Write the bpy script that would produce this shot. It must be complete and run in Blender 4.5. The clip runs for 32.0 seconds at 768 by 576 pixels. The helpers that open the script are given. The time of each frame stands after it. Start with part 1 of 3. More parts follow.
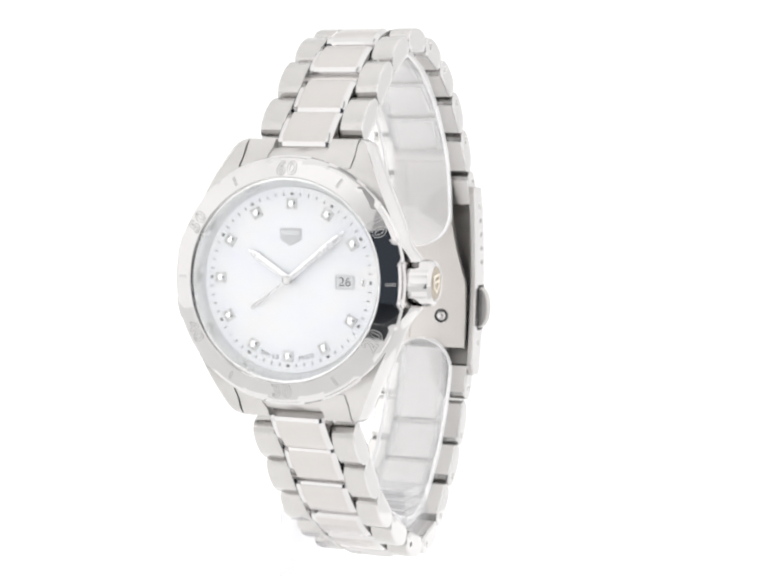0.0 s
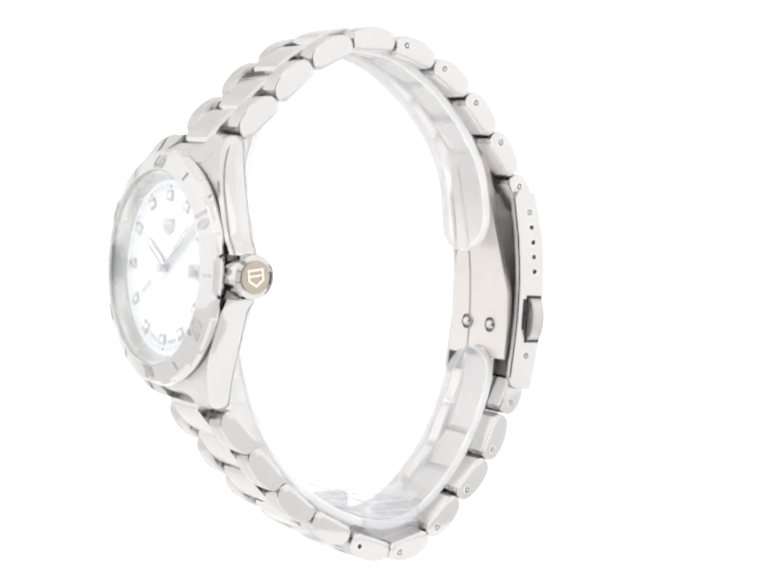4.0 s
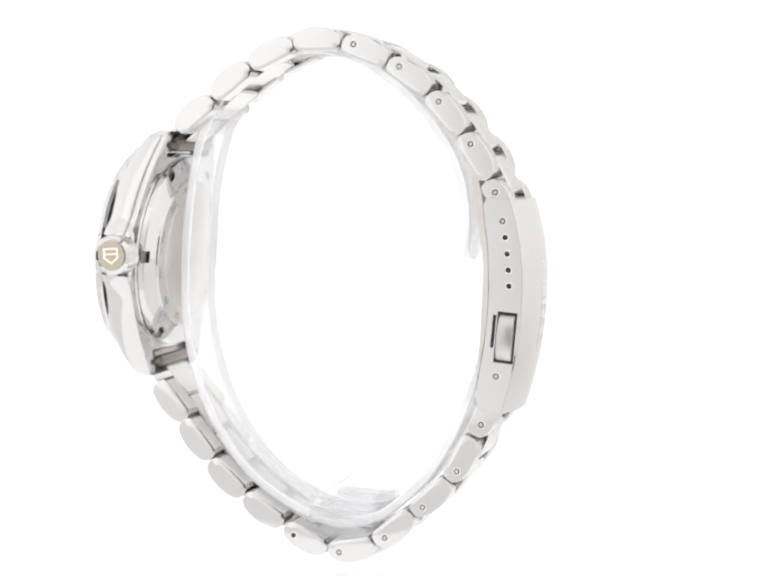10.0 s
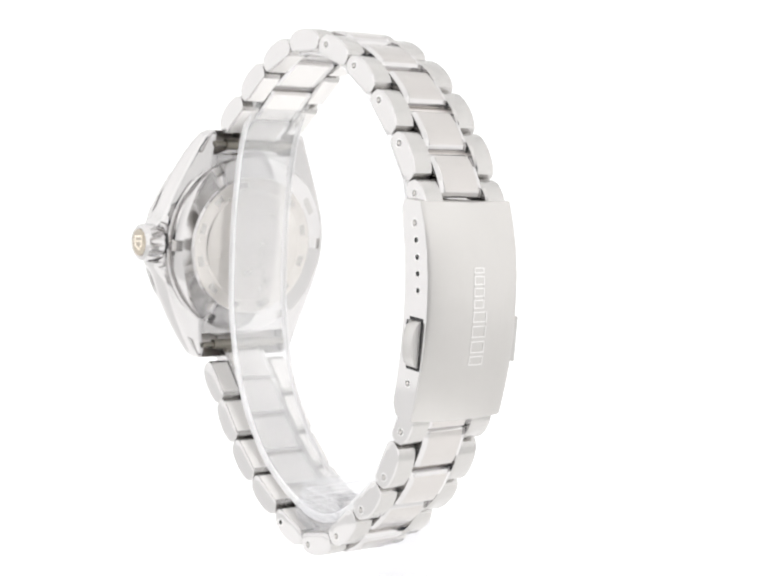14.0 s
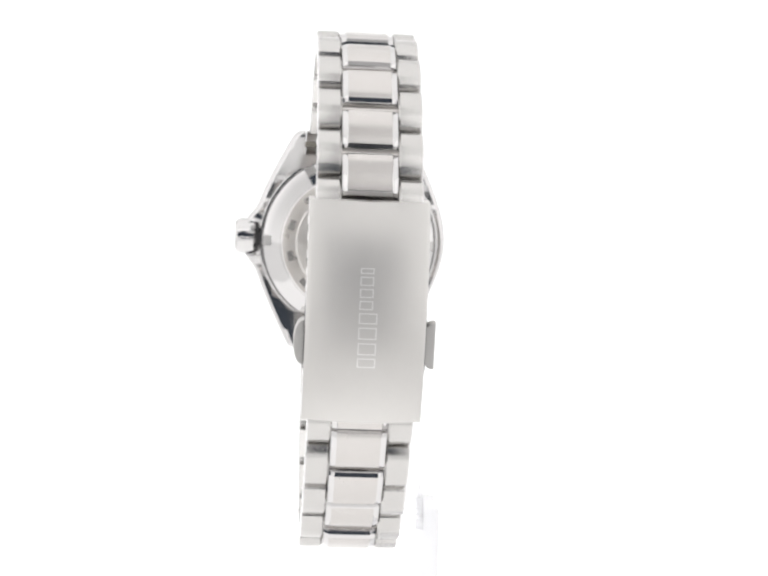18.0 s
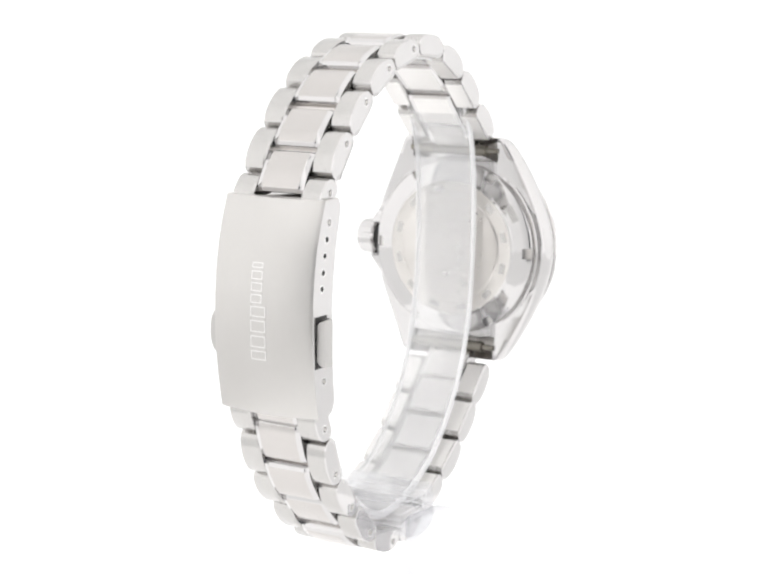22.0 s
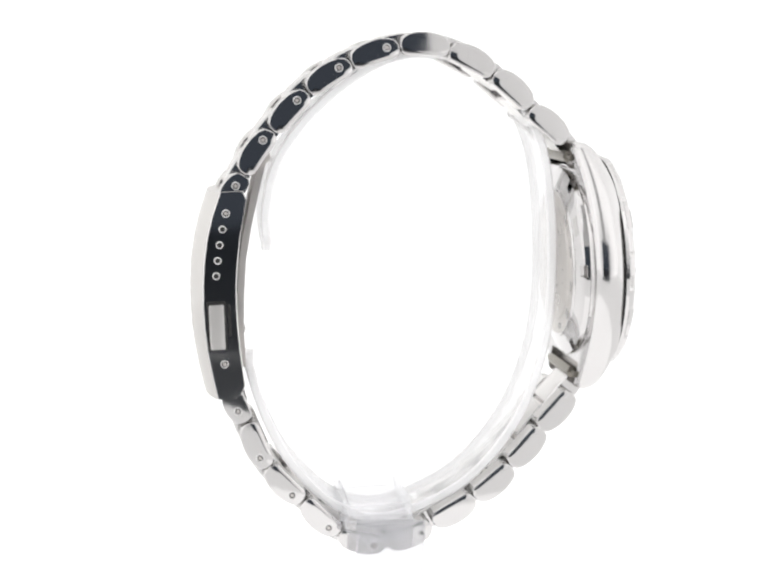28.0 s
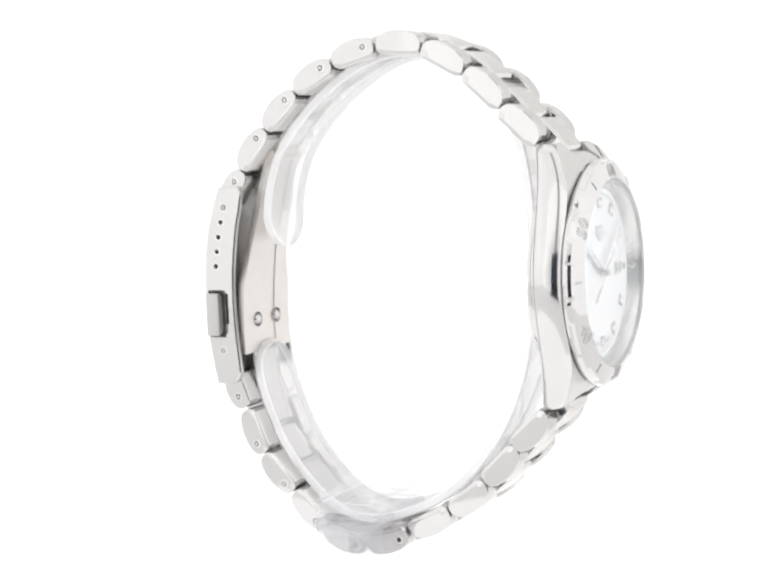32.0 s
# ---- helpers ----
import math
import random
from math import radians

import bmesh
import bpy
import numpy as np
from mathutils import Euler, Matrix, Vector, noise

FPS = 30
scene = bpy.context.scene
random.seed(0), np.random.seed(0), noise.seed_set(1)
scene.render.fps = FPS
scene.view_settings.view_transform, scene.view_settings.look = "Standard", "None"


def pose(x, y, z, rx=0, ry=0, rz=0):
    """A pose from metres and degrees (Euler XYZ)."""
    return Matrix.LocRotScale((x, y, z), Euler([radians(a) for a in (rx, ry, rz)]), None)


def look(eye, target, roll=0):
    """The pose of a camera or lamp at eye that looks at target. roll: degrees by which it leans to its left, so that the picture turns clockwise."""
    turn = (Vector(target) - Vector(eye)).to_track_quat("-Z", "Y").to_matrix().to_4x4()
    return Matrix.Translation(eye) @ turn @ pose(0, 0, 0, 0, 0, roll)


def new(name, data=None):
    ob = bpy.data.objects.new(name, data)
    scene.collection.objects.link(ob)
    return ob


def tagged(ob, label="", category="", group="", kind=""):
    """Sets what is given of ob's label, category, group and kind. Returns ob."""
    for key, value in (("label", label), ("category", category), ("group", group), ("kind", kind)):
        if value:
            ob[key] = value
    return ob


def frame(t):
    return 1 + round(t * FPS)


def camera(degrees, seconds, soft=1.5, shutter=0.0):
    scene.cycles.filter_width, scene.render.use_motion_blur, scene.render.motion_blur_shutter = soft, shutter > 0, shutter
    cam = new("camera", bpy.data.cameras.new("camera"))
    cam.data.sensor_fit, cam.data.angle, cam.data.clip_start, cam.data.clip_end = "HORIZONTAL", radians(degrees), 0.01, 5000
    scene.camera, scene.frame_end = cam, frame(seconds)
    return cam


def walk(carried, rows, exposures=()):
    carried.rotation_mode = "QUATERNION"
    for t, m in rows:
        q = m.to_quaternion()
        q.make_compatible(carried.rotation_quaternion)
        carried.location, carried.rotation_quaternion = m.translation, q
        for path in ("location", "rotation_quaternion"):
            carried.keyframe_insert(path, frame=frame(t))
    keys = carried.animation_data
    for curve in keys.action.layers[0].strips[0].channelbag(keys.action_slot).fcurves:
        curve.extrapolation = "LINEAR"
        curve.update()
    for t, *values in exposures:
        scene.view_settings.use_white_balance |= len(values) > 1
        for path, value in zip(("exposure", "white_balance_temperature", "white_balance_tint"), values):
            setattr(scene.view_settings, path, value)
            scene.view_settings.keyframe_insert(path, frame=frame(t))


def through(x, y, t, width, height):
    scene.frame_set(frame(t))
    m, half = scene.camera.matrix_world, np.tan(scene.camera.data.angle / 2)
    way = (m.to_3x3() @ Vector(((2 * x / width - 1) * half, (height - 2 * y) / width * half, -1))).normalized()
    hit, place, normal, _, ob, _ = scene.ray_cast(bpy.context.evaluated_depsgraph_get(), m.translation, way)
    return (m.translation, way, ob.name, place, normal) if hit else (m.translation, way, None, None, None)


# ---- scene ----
MM = 0.001
FLOOR = 72.7          # the camera's height over the turntable, mm

# ---- camera: it stands still, the turntable turns ----
EYE = Vector((0, -0.2295, FLOOR * MM))
cam = camera(26.39, 32.0, soft=2.4)
VIEW = look(EYE, EYE + Vector((0.00817, 0.99387, -0.11028)), 1.38)
cam.data.dof.use_dof, cam.data.dof.focus_distance, cam.data.dof.aperture_fstop = True, 0.207, 64.0
walk(cam, [(0.0, VIEW), (32.0, VIEW)])

# ---- pose of the watch on the turntable at the start ----
WATCH = Matrix(((0.93713, 0.34896, 0.00238, -9.81435 * MM),
                (-0.34841, 0.93523, 0.06280, -31.71559 * MM),
                (0.01969, -0.05969, 0.99802, (FLOOR - 21.22855) * MM),
                (0, 0, 0, 1)))
STAND = Matrix.Translation(WATCH @ Vector((-10 * MM, 34 * MM, -51 * MM)) * 1.0) @ Matrix.Rotation(radians(-20.394), 4, "Z")
STAND.translation.z = 0.0
TO_STAND = STAND.inverted() @ WATCH


def turn(t):
    """How far the turntable has turned, in degrees."""
    wobble = np.interp(t, (0, 4, 8.5, 13, 18, 21, 24, 28, 32), (-.03, .1, .08, .33, .3, .2, -.15, -.58, -.66))
    return -(8.64968 * t + float(wobble))


# ---- light: a dark room, and in it a white light tent whose fabric itself glows ----
world = bpy.data.worlds.new("dark_room")
scene.world = world
world.use_nodes = True
world.node_tree.nodes["Background"].inputs["Color"].default_value = (0.064, 0.075, 0.094, 1)
world.node_tree.nodes["Background"].inputs["Strength"].default_value = 1.0


# ---- materials ----
def material(name):
    mat = bpy.data.materials.new(name)
    mat.use_nodes = True
    nt = mat.node_tree
    return mat, nt, nt.nodes["Principled BSDF"]


def node(nt, kind, **values):
    n = nt.nodes.new(kind)
    for key, value in values.items():
        n.inputs[key].default_value = value
    return n


def noise_of(nt, scale, stretch=(1, 1, 1), detail=4.0, rough=0.6):
    tc = nt.nodes.new("ShaderNodeTexCoord")
    mp = nt.nodes.new("ShaderNodeMapping")
    mp.inputs["Scale"].default_value = stretch
    nz = node(nt, "ShaderNodeTexNoise", Scale=scale, Detail=detail, Roughness=rough)
    nt.links.new(tc.outputs["Object"], mp.inputs["Vector"])
    nt.links.new(mp.outputs["Vector"], nz.inputs["Vector"])
    return nz.outputs["Fac"]


def ramp(nt, fac, lo, hi):
    r = node(nt, "ShaderNodeMapRange")
    r.inputs["From Min"].default_value, r.inputs["From Max"].default_value = 0.3, 0.7
    r.inputs["To Min"].default_value, r.inputs["To Max"].default_value = lo, hi
    nt.links.new(fac, r.inputs["Value"])
    return r.outputs["Result"]


def mix(nt, fac, a, b):
    m = nt.nodes.new("ShaderNodeMix")
    m.data_type = "RGBA"
    m.inputs[6].default_value, m.inputs[7].default_value = (*a, 1), (*b, 1)
    nt.links.new(fac, m.inputs[0])
    return m.outputs[2]


def bump(nt, bsdf, fac, strength, distance=0.00005):
    b = node(nt, "ShaderNodeBump", Strength=strength, Distance=distance)
    nt.links.new(fac, b.inputs["Height"])
    nt.links.new(b.outputs["Normal"], bsdf.inputs["Normal"])


def steel(name, a, b, r0, r1, stretch, scale=1.0, relief=0.0, across="", smear=0.025):
    """Stainless steel: grain along one axis, smudges over it."""
    mat, nt, p = material(name)
    p.inputs["Metallic"].default_value = 1.0
    grain = noise_of(nt, scale, stretch, 3.0)
    smudge = noise_of(nt, 160.0, (1, 1, 1), 2.0)
    nt.links.new(mix(nt, smudge, a, b), p.inputs["Base Color"])
    add = nt.nodes.new("ShaderNodeMath")
    add.operation = "ADD"
    nt.links.new(ramp(nt, grain, r0, r1), add.inputs[0])
    nt.links.new(ramp(nt, smudge, -smear, smear), add.inputs[1])
    nt.links.new(add.outputs[0], p.inputs["Roughness"])
    if across:
        tan = nt.nodes.new("ShaderNodeTangent")
        tan.direction_type, tan.axis = "RADIAL", across
        nt.links.new(tan.outputs[0], p.inputs["Tangent"])
        p.inputs["Anisotropic"].default_value = 0.75
    if relief:
        bump(nt, p, grain, relief)
    return mat


SATIN = steel("brushed_steel", (0.485, 0.474, 0.461), (0.535, 0.524, 0.511), 0.18, 0.28, (9000, 200, 9000), 1.0, 0.03, "Y")
SATIN_WARM = steel("warm_brushed_steel", (0.505, 0.484, 0.468), (0.555, 0.534, 0.518), 0.18, 0.28, (9000, 200, 9000), 1.0, 0.03, "Y")
SATIN_LUG = steel("brushed_steel_case", (0.54, 0.528, 0.514), (0.59, 0.577, 0.562), 0.38, 0.46, (9000, 9000, 200), 1.0, 0.0, "Z")
SATIN_CLASP = steel("brushed_clasp_steel", (0.565, 0.55, 0.532), (0.625, 0.61, 0.592), 0.36, 0.46, (9000, 9000, 200), 1.0, 0.0, "Z")
MIRROR = steel("polished_steel", (0.565, 0.554, 0.55), (0.60, 0.589, 0.585), 0.045, 0.06, (900, 900, 900), smear=0.006)
FLANK = steel("softly_polished_steel", (0.565, 0.554, 0.55), (0.61, 0.599, 0.595), 0.10, 0.13, (900, 900, 900), smear=0.01)
INSIDE = steel("plain_steel", (0.62, 0.59, 0.565), (0.70, 0.67, 0.645), 0.36, 0.44, (600, 600, 600), 1.0, 0.0)
FLANGE = steel("flange_steel", (0.74, 0.745, 0.735), (0.80, 0.805, 0.79), 0.22, 0.28, (900, 900, 900))
MOUNT = steel("bright_mount_steel", (0.66, 0.66, 0.655), (0.72, 0.72, 0.715), 0.3, 0.42, (900, 900, 900))
ETCHED = steel("etched_steel", (0.80, 0.79, 0.78), (0.86, 0.85, 0.84), 0.42, 0.55, (3000, 3000, 3000))
BRONZE = steel("bronze_tinted_steel", (0.42, 0.375, 0.31), (0.52, 0.47, 0.40), 0.42, 0.52, (2500, 2500, 2500), 1.0, 0.3)
EMBOSSED = steel("embossed_steel", (0.56, 0.54, 0.515), (0.72, 0.695, 0.67), 0.26, 0.42, (1, 1, 1), 700.0, 0.5)
DULL_STEEL = steel("dull_steel", (0.20, 0.185, 0.16), (0.34, 0.32, 0.28), 0.3, 0.45, (2500, 2500, 2500))
PALE_GOLD = steel("pale_gold_steel", (0.86, 0.80, 0.70), (0.90, 0.84, 0.75), 0.4, 0.5, (1500, 1500, 1500))


def paint(name, a, b, rough, scale=900.0, relief=0.0, coat=0.0):
    mat, nt, p = material(name)
    nz = noise_of(nt, scale)
    nt.links.new(mix(nt, nz, a, b), p.inputs["Base Color"])
    nt.links.new(ramp(nt, nz, rough - 0.04, rough + 0.05), p.inputs["Roughness"])
    p.inputs["Coat Weight"].default_value = coat
    if relief:
        bump(nt, p, nz, relief)
    return mat


# Flat black; in holes, cuts and crown recess it stands in for shade.
BLACK_GAP = paint("black_gap_fill", (0.012, 0.011, 0.011), (0.02, 0.019, 0.019), 0.6)
INK = paint("grey_black_ink", (0.06, 0.062, 0.066), (0.10, 0.10, 0.105), 0.5)
INK_LINE = paint("engraved_line", (0.43, 0.425, 0.42), (0.51, 0.505, 0.5), 0.55)
PALE_PRINT = paint("pale_grey_print", (0.56, 0.57, 0.58), (0.64, 0.65, 0.66), 0.4)
HAND = steel("polished_pointer_steel", (0.78, 0.78, 0.79), (0.83, 0.83, 0.84), 0.22, 0.3, (900, 900, 900))
INNER = steel("plain_inner_steel", (0.68, 0.665, 0.65), (0.75, 0.735, 0.72), 0.28, 0.38, (900, 900, 900))
DATE_WHITE = paint("date_disc_white", (0.72, 0.74, 0.75), (0.78, 0.80, 0.81), 0.5)


def pearl():
    """Mother of pearl: white with faint clouds of blue, green and rose."""
    mat, nt, p = material("mother_of_pearl")
    nz = noise_of(nt, 150.0, (1, 1, 1.8), 5.0)
    cr = nt.nodes.new("ShaderNodeValToRGB")
    cr.color_ramp.elements[0].position, cr.color_ramp.elements[0].color = 0.30, (0.885, 0.90, 0.985, 1)
    cr.color_ramp.elements[1].position, cr.color_ramp.elements[1].color = 0.72, (0.985, 0.965, 0.962, 1)
    mid = cr.color_ramp.elements.new(0.5)
    mid.color = (0.925, 0.945, 0.97, 1)
    nt.links.new(nz, cr.inputs["Fac"])
    nt.links.new(cr.outputs["Color"], p.inputs["Base Color"])
    p.inputs["Roughness"].default_value = 0.22
    p.inputs["Coat Weight"].default_value = 0.4
    return mat


PEARL = pearl()


def clear(name, tint, edge, milk_lo, milk_hi, base=0.03):
    """Thin clear glass or plastic: it lets light straight through, shines, most at a slant, and is a little milky."""
    mat, nt, p = material(name)
    out = nt.nodes["Material Output"]
    p.inputs["Base Color"].default_value = (0.975, 0.975, 0.98, 1)
    p.inputs["Roughness"].default_value = 0.4
    see, gloss = nt.nodes.new("ShaderNodeBsdfTransparent"), node(nt, "ShaderNodeBsdfGlossy", Roughness=0.03)
    see.inputs["Color"].default_value = (*tint, 1)
    lw = node(nt, "ShaderNodeLayerWeight", Blend=0.5)
    power = nt.nodes.new("ShaderNodeMath")
    power.operation = "POWER"
    power.inputs[1].default_value = 3.0
    scale = nt.nodes.new("ShaderNodeMath")
    scale.operation = "MULTIPLY_ADD"
    scale.inputs[1].default_value, scale.inputs[2].default_value = edge, base
    shine = nt.nodes.new("ShaderNodeMixShader")
    nt.links.new(lw.outputs["Facing"], power.inputs[0])
    nt.links.new(power.outputs[0], scale.inputs[0])
    nt.links.new(scale.outputs[0], shine.inputs[0])
    nt.links.new(see.outputs[0], shine.inputs[1])
    nt.links.new(gloss.outputs[0], shine.inputs[2])
    milk = nt.nodes.new("ShaderNodeMixShader")
    nt.links.new(ramp(nt, noise_of(nt, 110.0, (1, 1, 1), 1.0), milk_lo, milk_hi), milk.inputs[0])
    nt.links.new(shine.outputs[0], milk.inputs[1])
    through, both = nt.nodes.new("ShaderNodeBsdfTranslucent"), nt.nodes.new("ShaderNodeMixShader")
    through.inputs["Color"].default_value = (0.985, 0.985, 0.99, 1)
    both.inputs[0].default_value = 0.1
    nt.links.new(p.outputs[0], both.inputs[1])
    nt.links.new(through.outputs[0], both.inputs[2])
    nt.links.new(both.outputs[0], milk.inputs[2])
    nt.links.new(milk.outputs[0], out.inputs["Surface"])
    return mat


CRYSTAL = clear("sapphire_crystal", (0.99, 0.99, 0.99), 0.45, 0.0, 0.01, 0.05)
PLASTIC = clear("clear_plastic", (0.997, 0.997, 0.998), 0.4, 0.17, 0.23, 0.12)
# Corners and block grooves whitened: the bright edge lines are in the colour.
EDGE = clear("whitened_plastic_corner", (0.97, 0.97, 0.975), 0.4, 0.80, 0.9, 0.1)
BLOCK = clear("clear_block_plastic", (0.98, 0.98, 0.988), 0.35, 0.14, 0.2, 0.07)
POST = clear("faintly_blue_plastic", (0.835, 0.835, 0.845), 0.3, 0.10, 0.16, 0.05)
RIM = clear("frosted_plastic_edge", (0.985, 0.985, 0.99), 0.5, 0.6, 0.7, 0.12)
GEM = steel("diamond", (0.88, 0.89, 0.90), (0.92, 0.93, 0.94), 0.12, 0.2, (900, 900, 900))


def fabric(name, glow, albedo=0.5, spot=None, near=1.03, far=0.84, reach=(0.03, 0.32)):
    """White tent fabric that emits itself; spot centres a painted falloff of its light."""
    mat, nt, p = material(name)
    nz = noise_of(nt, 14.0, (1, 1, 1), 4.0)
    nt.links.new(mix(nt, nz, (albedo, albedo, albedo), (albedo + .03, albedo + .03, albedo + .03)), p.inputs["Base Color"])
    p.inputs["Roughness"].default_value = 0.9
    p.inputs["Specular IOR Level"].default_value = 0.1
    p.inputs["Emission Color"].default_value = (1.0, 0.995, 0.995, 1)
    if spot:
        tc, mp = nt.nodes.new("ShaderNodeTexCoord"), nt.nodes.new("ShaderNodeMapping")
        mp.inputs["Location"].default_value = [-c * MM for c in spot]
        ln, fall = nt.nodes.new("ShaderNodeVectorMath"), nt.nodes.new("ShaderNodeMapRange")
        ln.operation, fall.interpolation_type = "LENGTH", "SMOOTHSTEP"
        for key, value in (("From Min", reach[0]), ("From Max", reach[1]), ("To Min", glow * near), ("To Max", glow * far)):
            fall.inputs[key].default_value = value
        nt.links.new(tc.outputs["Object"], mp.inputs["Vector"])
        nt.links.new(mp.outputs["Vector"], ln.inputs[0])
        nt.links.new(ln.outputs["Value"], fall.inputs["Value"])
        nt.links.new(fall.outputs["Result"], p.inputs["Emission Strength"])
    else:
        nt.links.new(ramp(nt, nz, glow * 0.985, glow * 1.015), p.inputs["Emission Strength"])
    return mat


# The glow stands in for lamps outside; pools of light are painted into it.
GLOW_WEST = fabric("glowing_west_fabric", 0.86, spot=(-320, -20, 130))
GLOW_EAST = fabric("glowing_east_fabric", 0.86, spot=(320, -20, 130))
GLOW_TOP = fabric("glowing_top_fabric", 0.82, spot=(0, 20, 420))
# Backdrop and floor emit, with a pool of light painted round the middle.
GLOW_BACK = fabric("glowing_backdrop", 0.61, spot=(0, 230, 40), near=1.0, far=0.8, reach=(0.15, 0.25))
# Acrylic emits by itself: an added glow that brightens floor and lower links.
TABLE_WHITE = fabric("glowing_white_acrylic", 0.85)
# Glow painted dimmer towards the camera opening, for greyer reflections.
GLOW_FRONT = fabric("glowing_front_fabric", 0.9, spot=(13, -260, 70), near=0.42, far=1.05, reach=(0.08, 0.24))
# Dim sheet for added panels that only show as grey reflections.
DIM_PANEL = fabric("dim_panel_fabric", 0.06, 0.4)


# ---- builders ----
def finish(name, bm, mats, sharp=32.0, mm=True):
    if mm:
        bmesh.ops.scale(bm, vec=(MM, MM, MM), verts=bm.verts)
    bmesh.ops.recalc_face_normals(bm, faces=bm.faces)
    for f in bm.faces:
        f.smooth = True
    for e in bm.edges:
        if len(e.link_faces) == 2 and e.calc_face_angle(0.0) > radians(sharp):
            e.smooth = False
    me = bpy.data.meshes.new(name)
    bm.to_mesh(me)
    bm.free()
    for m in (mats if isinstance(mats, (list, tuple)) else [mats]):
        me.materials.append(m)
    return me


def place(name, me, parent, m=None, label=""):
    ob = new(name, me)
    ob.parent = parent
    if m is not None:
        ob.matrix_basis = m
    return tagged(ob, label) if label else ob


def part(name, bm, mats, parent, label="", m=None, sharp=32.0):
    return place(name, finish(name, bm, mats, sharp), parent, m, label)


def at(x, y, z):
    return Matrix.Translation((x * MM, y * MM, z * MM))


def axes(x, y, z, o):
    """A pose from three axes and an origin in mm."""
    m = Matrix((x, y, z)).transposed().to_4x4()
    m.translation = Vector(o) * MM
    return m


def box(bm, x0, x1, y0, y1, z0, z1, bevel=0.0, mi=0):
    vs = [bm.verts.new((x, y, z)) for x in (x0, x1) for y in (y0, y1) for z in (z0, z1)]
    fs = [bm.faces.new([vs[i] for i in q]) for q in ((0, 1, 3, 2), (4, 6, 7, 5), (0, 4, 5, 1), (2, 3, 7, 6), (0, 2, 6, 4), (1, 5, 7, 3))]
    for f in fs:
        f.material_index = mi
    if bevel:
        es = list({e for f in fs for e in f.edges})
        bmesh.ops.bevel(bm, geom=es, offset=bevel, segments=2, affect="EDGES", profile=0.6)


def loft(bm, rings, closed=False, caps=True, mi=0, cap_mi=None):
    """Skin over rings of equal length."""
    vr = [[bm.verts.new(p) for p in r] for r in rings]
    n = len(vr[0])
    pairs = list(zip(vr, vr[1:])) + ([(vr[-1], vr[0])] if closed else [])
    for a, b in pairs:
        for i in range(n):
            bm.faces.new((a[i], a[(i + 1) % n], b[(i + 1) % n], b[i])).material_index = mi
    if caps and not closed:
        for r in (vr[0][::-1], vr[-1]):
            bm.faces.new(r).material_index = mi if cap_mi is None else cap_mi
    return vr


def lathe(bm, profile, n=96, axis="Y", centre=(0, 0, 0), swell=None, mi=None, closed=False):
    """A turned body from (radius, height) pairs. swell(k, angle) alters the radius of pair k."""
    cx, cy, cz = centre
    rings = []
    for j in range(n):
        a = 2 * math.pi * j / n
        ring = []
        for k, (r, h) in enumerate(profile):
            rr = r + (swell(k, a) if swell else 0)
            s, c = rr * math.sin(a), rr * math.cos(a)
            ring.append((cx + s, cy + h, cz + c) if axis == "Y" else (cx + h, cy + s, cz + c) if axis == "X" else (cx + s, cy + c, cz + h))
        rings.append(ring)
    vr = [[bm.verts.new(p) for p in r] for r in rings]
    m = len(profile)
    for j in range(n):
        a, b = vr[j], vr[(j + 1) % n]
        for k in range(m if closed else m - 1):
            f = bm.faces.new((a[k], a[(k + 1) % m], b[(k + 1) % m], b[k]))
            if mi:
                f.material_index = mi[k]
    if not closed:
        for k in (0, m - 1):
            if profile[k][0] > 1e-6:
                f = bm.faces.new([r[k] for r in vr])
                if mi:
                    f.material_index = mi[min(k, m - 2)]
    bmesh.ops.remove_doubles(bm, verts=bm.verts, dist=1e-5)


def disc(bm, r, h, y, x=0, z=0, n=24, axis="Y", edge=0.06):
    lathe(bm, [(0, h), (r - edge, h), (r, h - edge if h > 0 else h + edge), (r, 0), (0, 0)], n, axis, (x, y, z))


def lettering(text, size, parent, m, mat, name, outline=0.0, depth=0.02, label="", spread=1.0, bold=0.0):
    """Letters of the built-in font as a mesh; with an outline, only their contours."""
    cu = bpy.data.curves.new("text", "FONT")
    cu.body, cu.size, cu.align_x, cu.align_y = text, size, "CENTER", "CENTER"
    cu.space_character = spread
    cu.extrude = depth
    cu.offset = bold
    if outline:
        cu.fill_mode, cu.bevel_depth, cu.extrude, cu.bevel_resolution = "NONE", outline, 0.0, 1
    ob = bpy.data.objects.new("text", cu)
    scene.collection.objects.link(ob)
    me = bpy.data.meshes.new_from_object(ob.evaluated_get(bpy.context.evaluated_depsgraph_get()))
    bpy.data.objects.remove(ob)
    bpy.data.curves.remove(cu)
    me.transform(Matrix.Diagonal((MM, MM, MM, 1)))
    me.materials.clear()
    me.materials.append(mat)
    return place(name, me, parent, m, label)


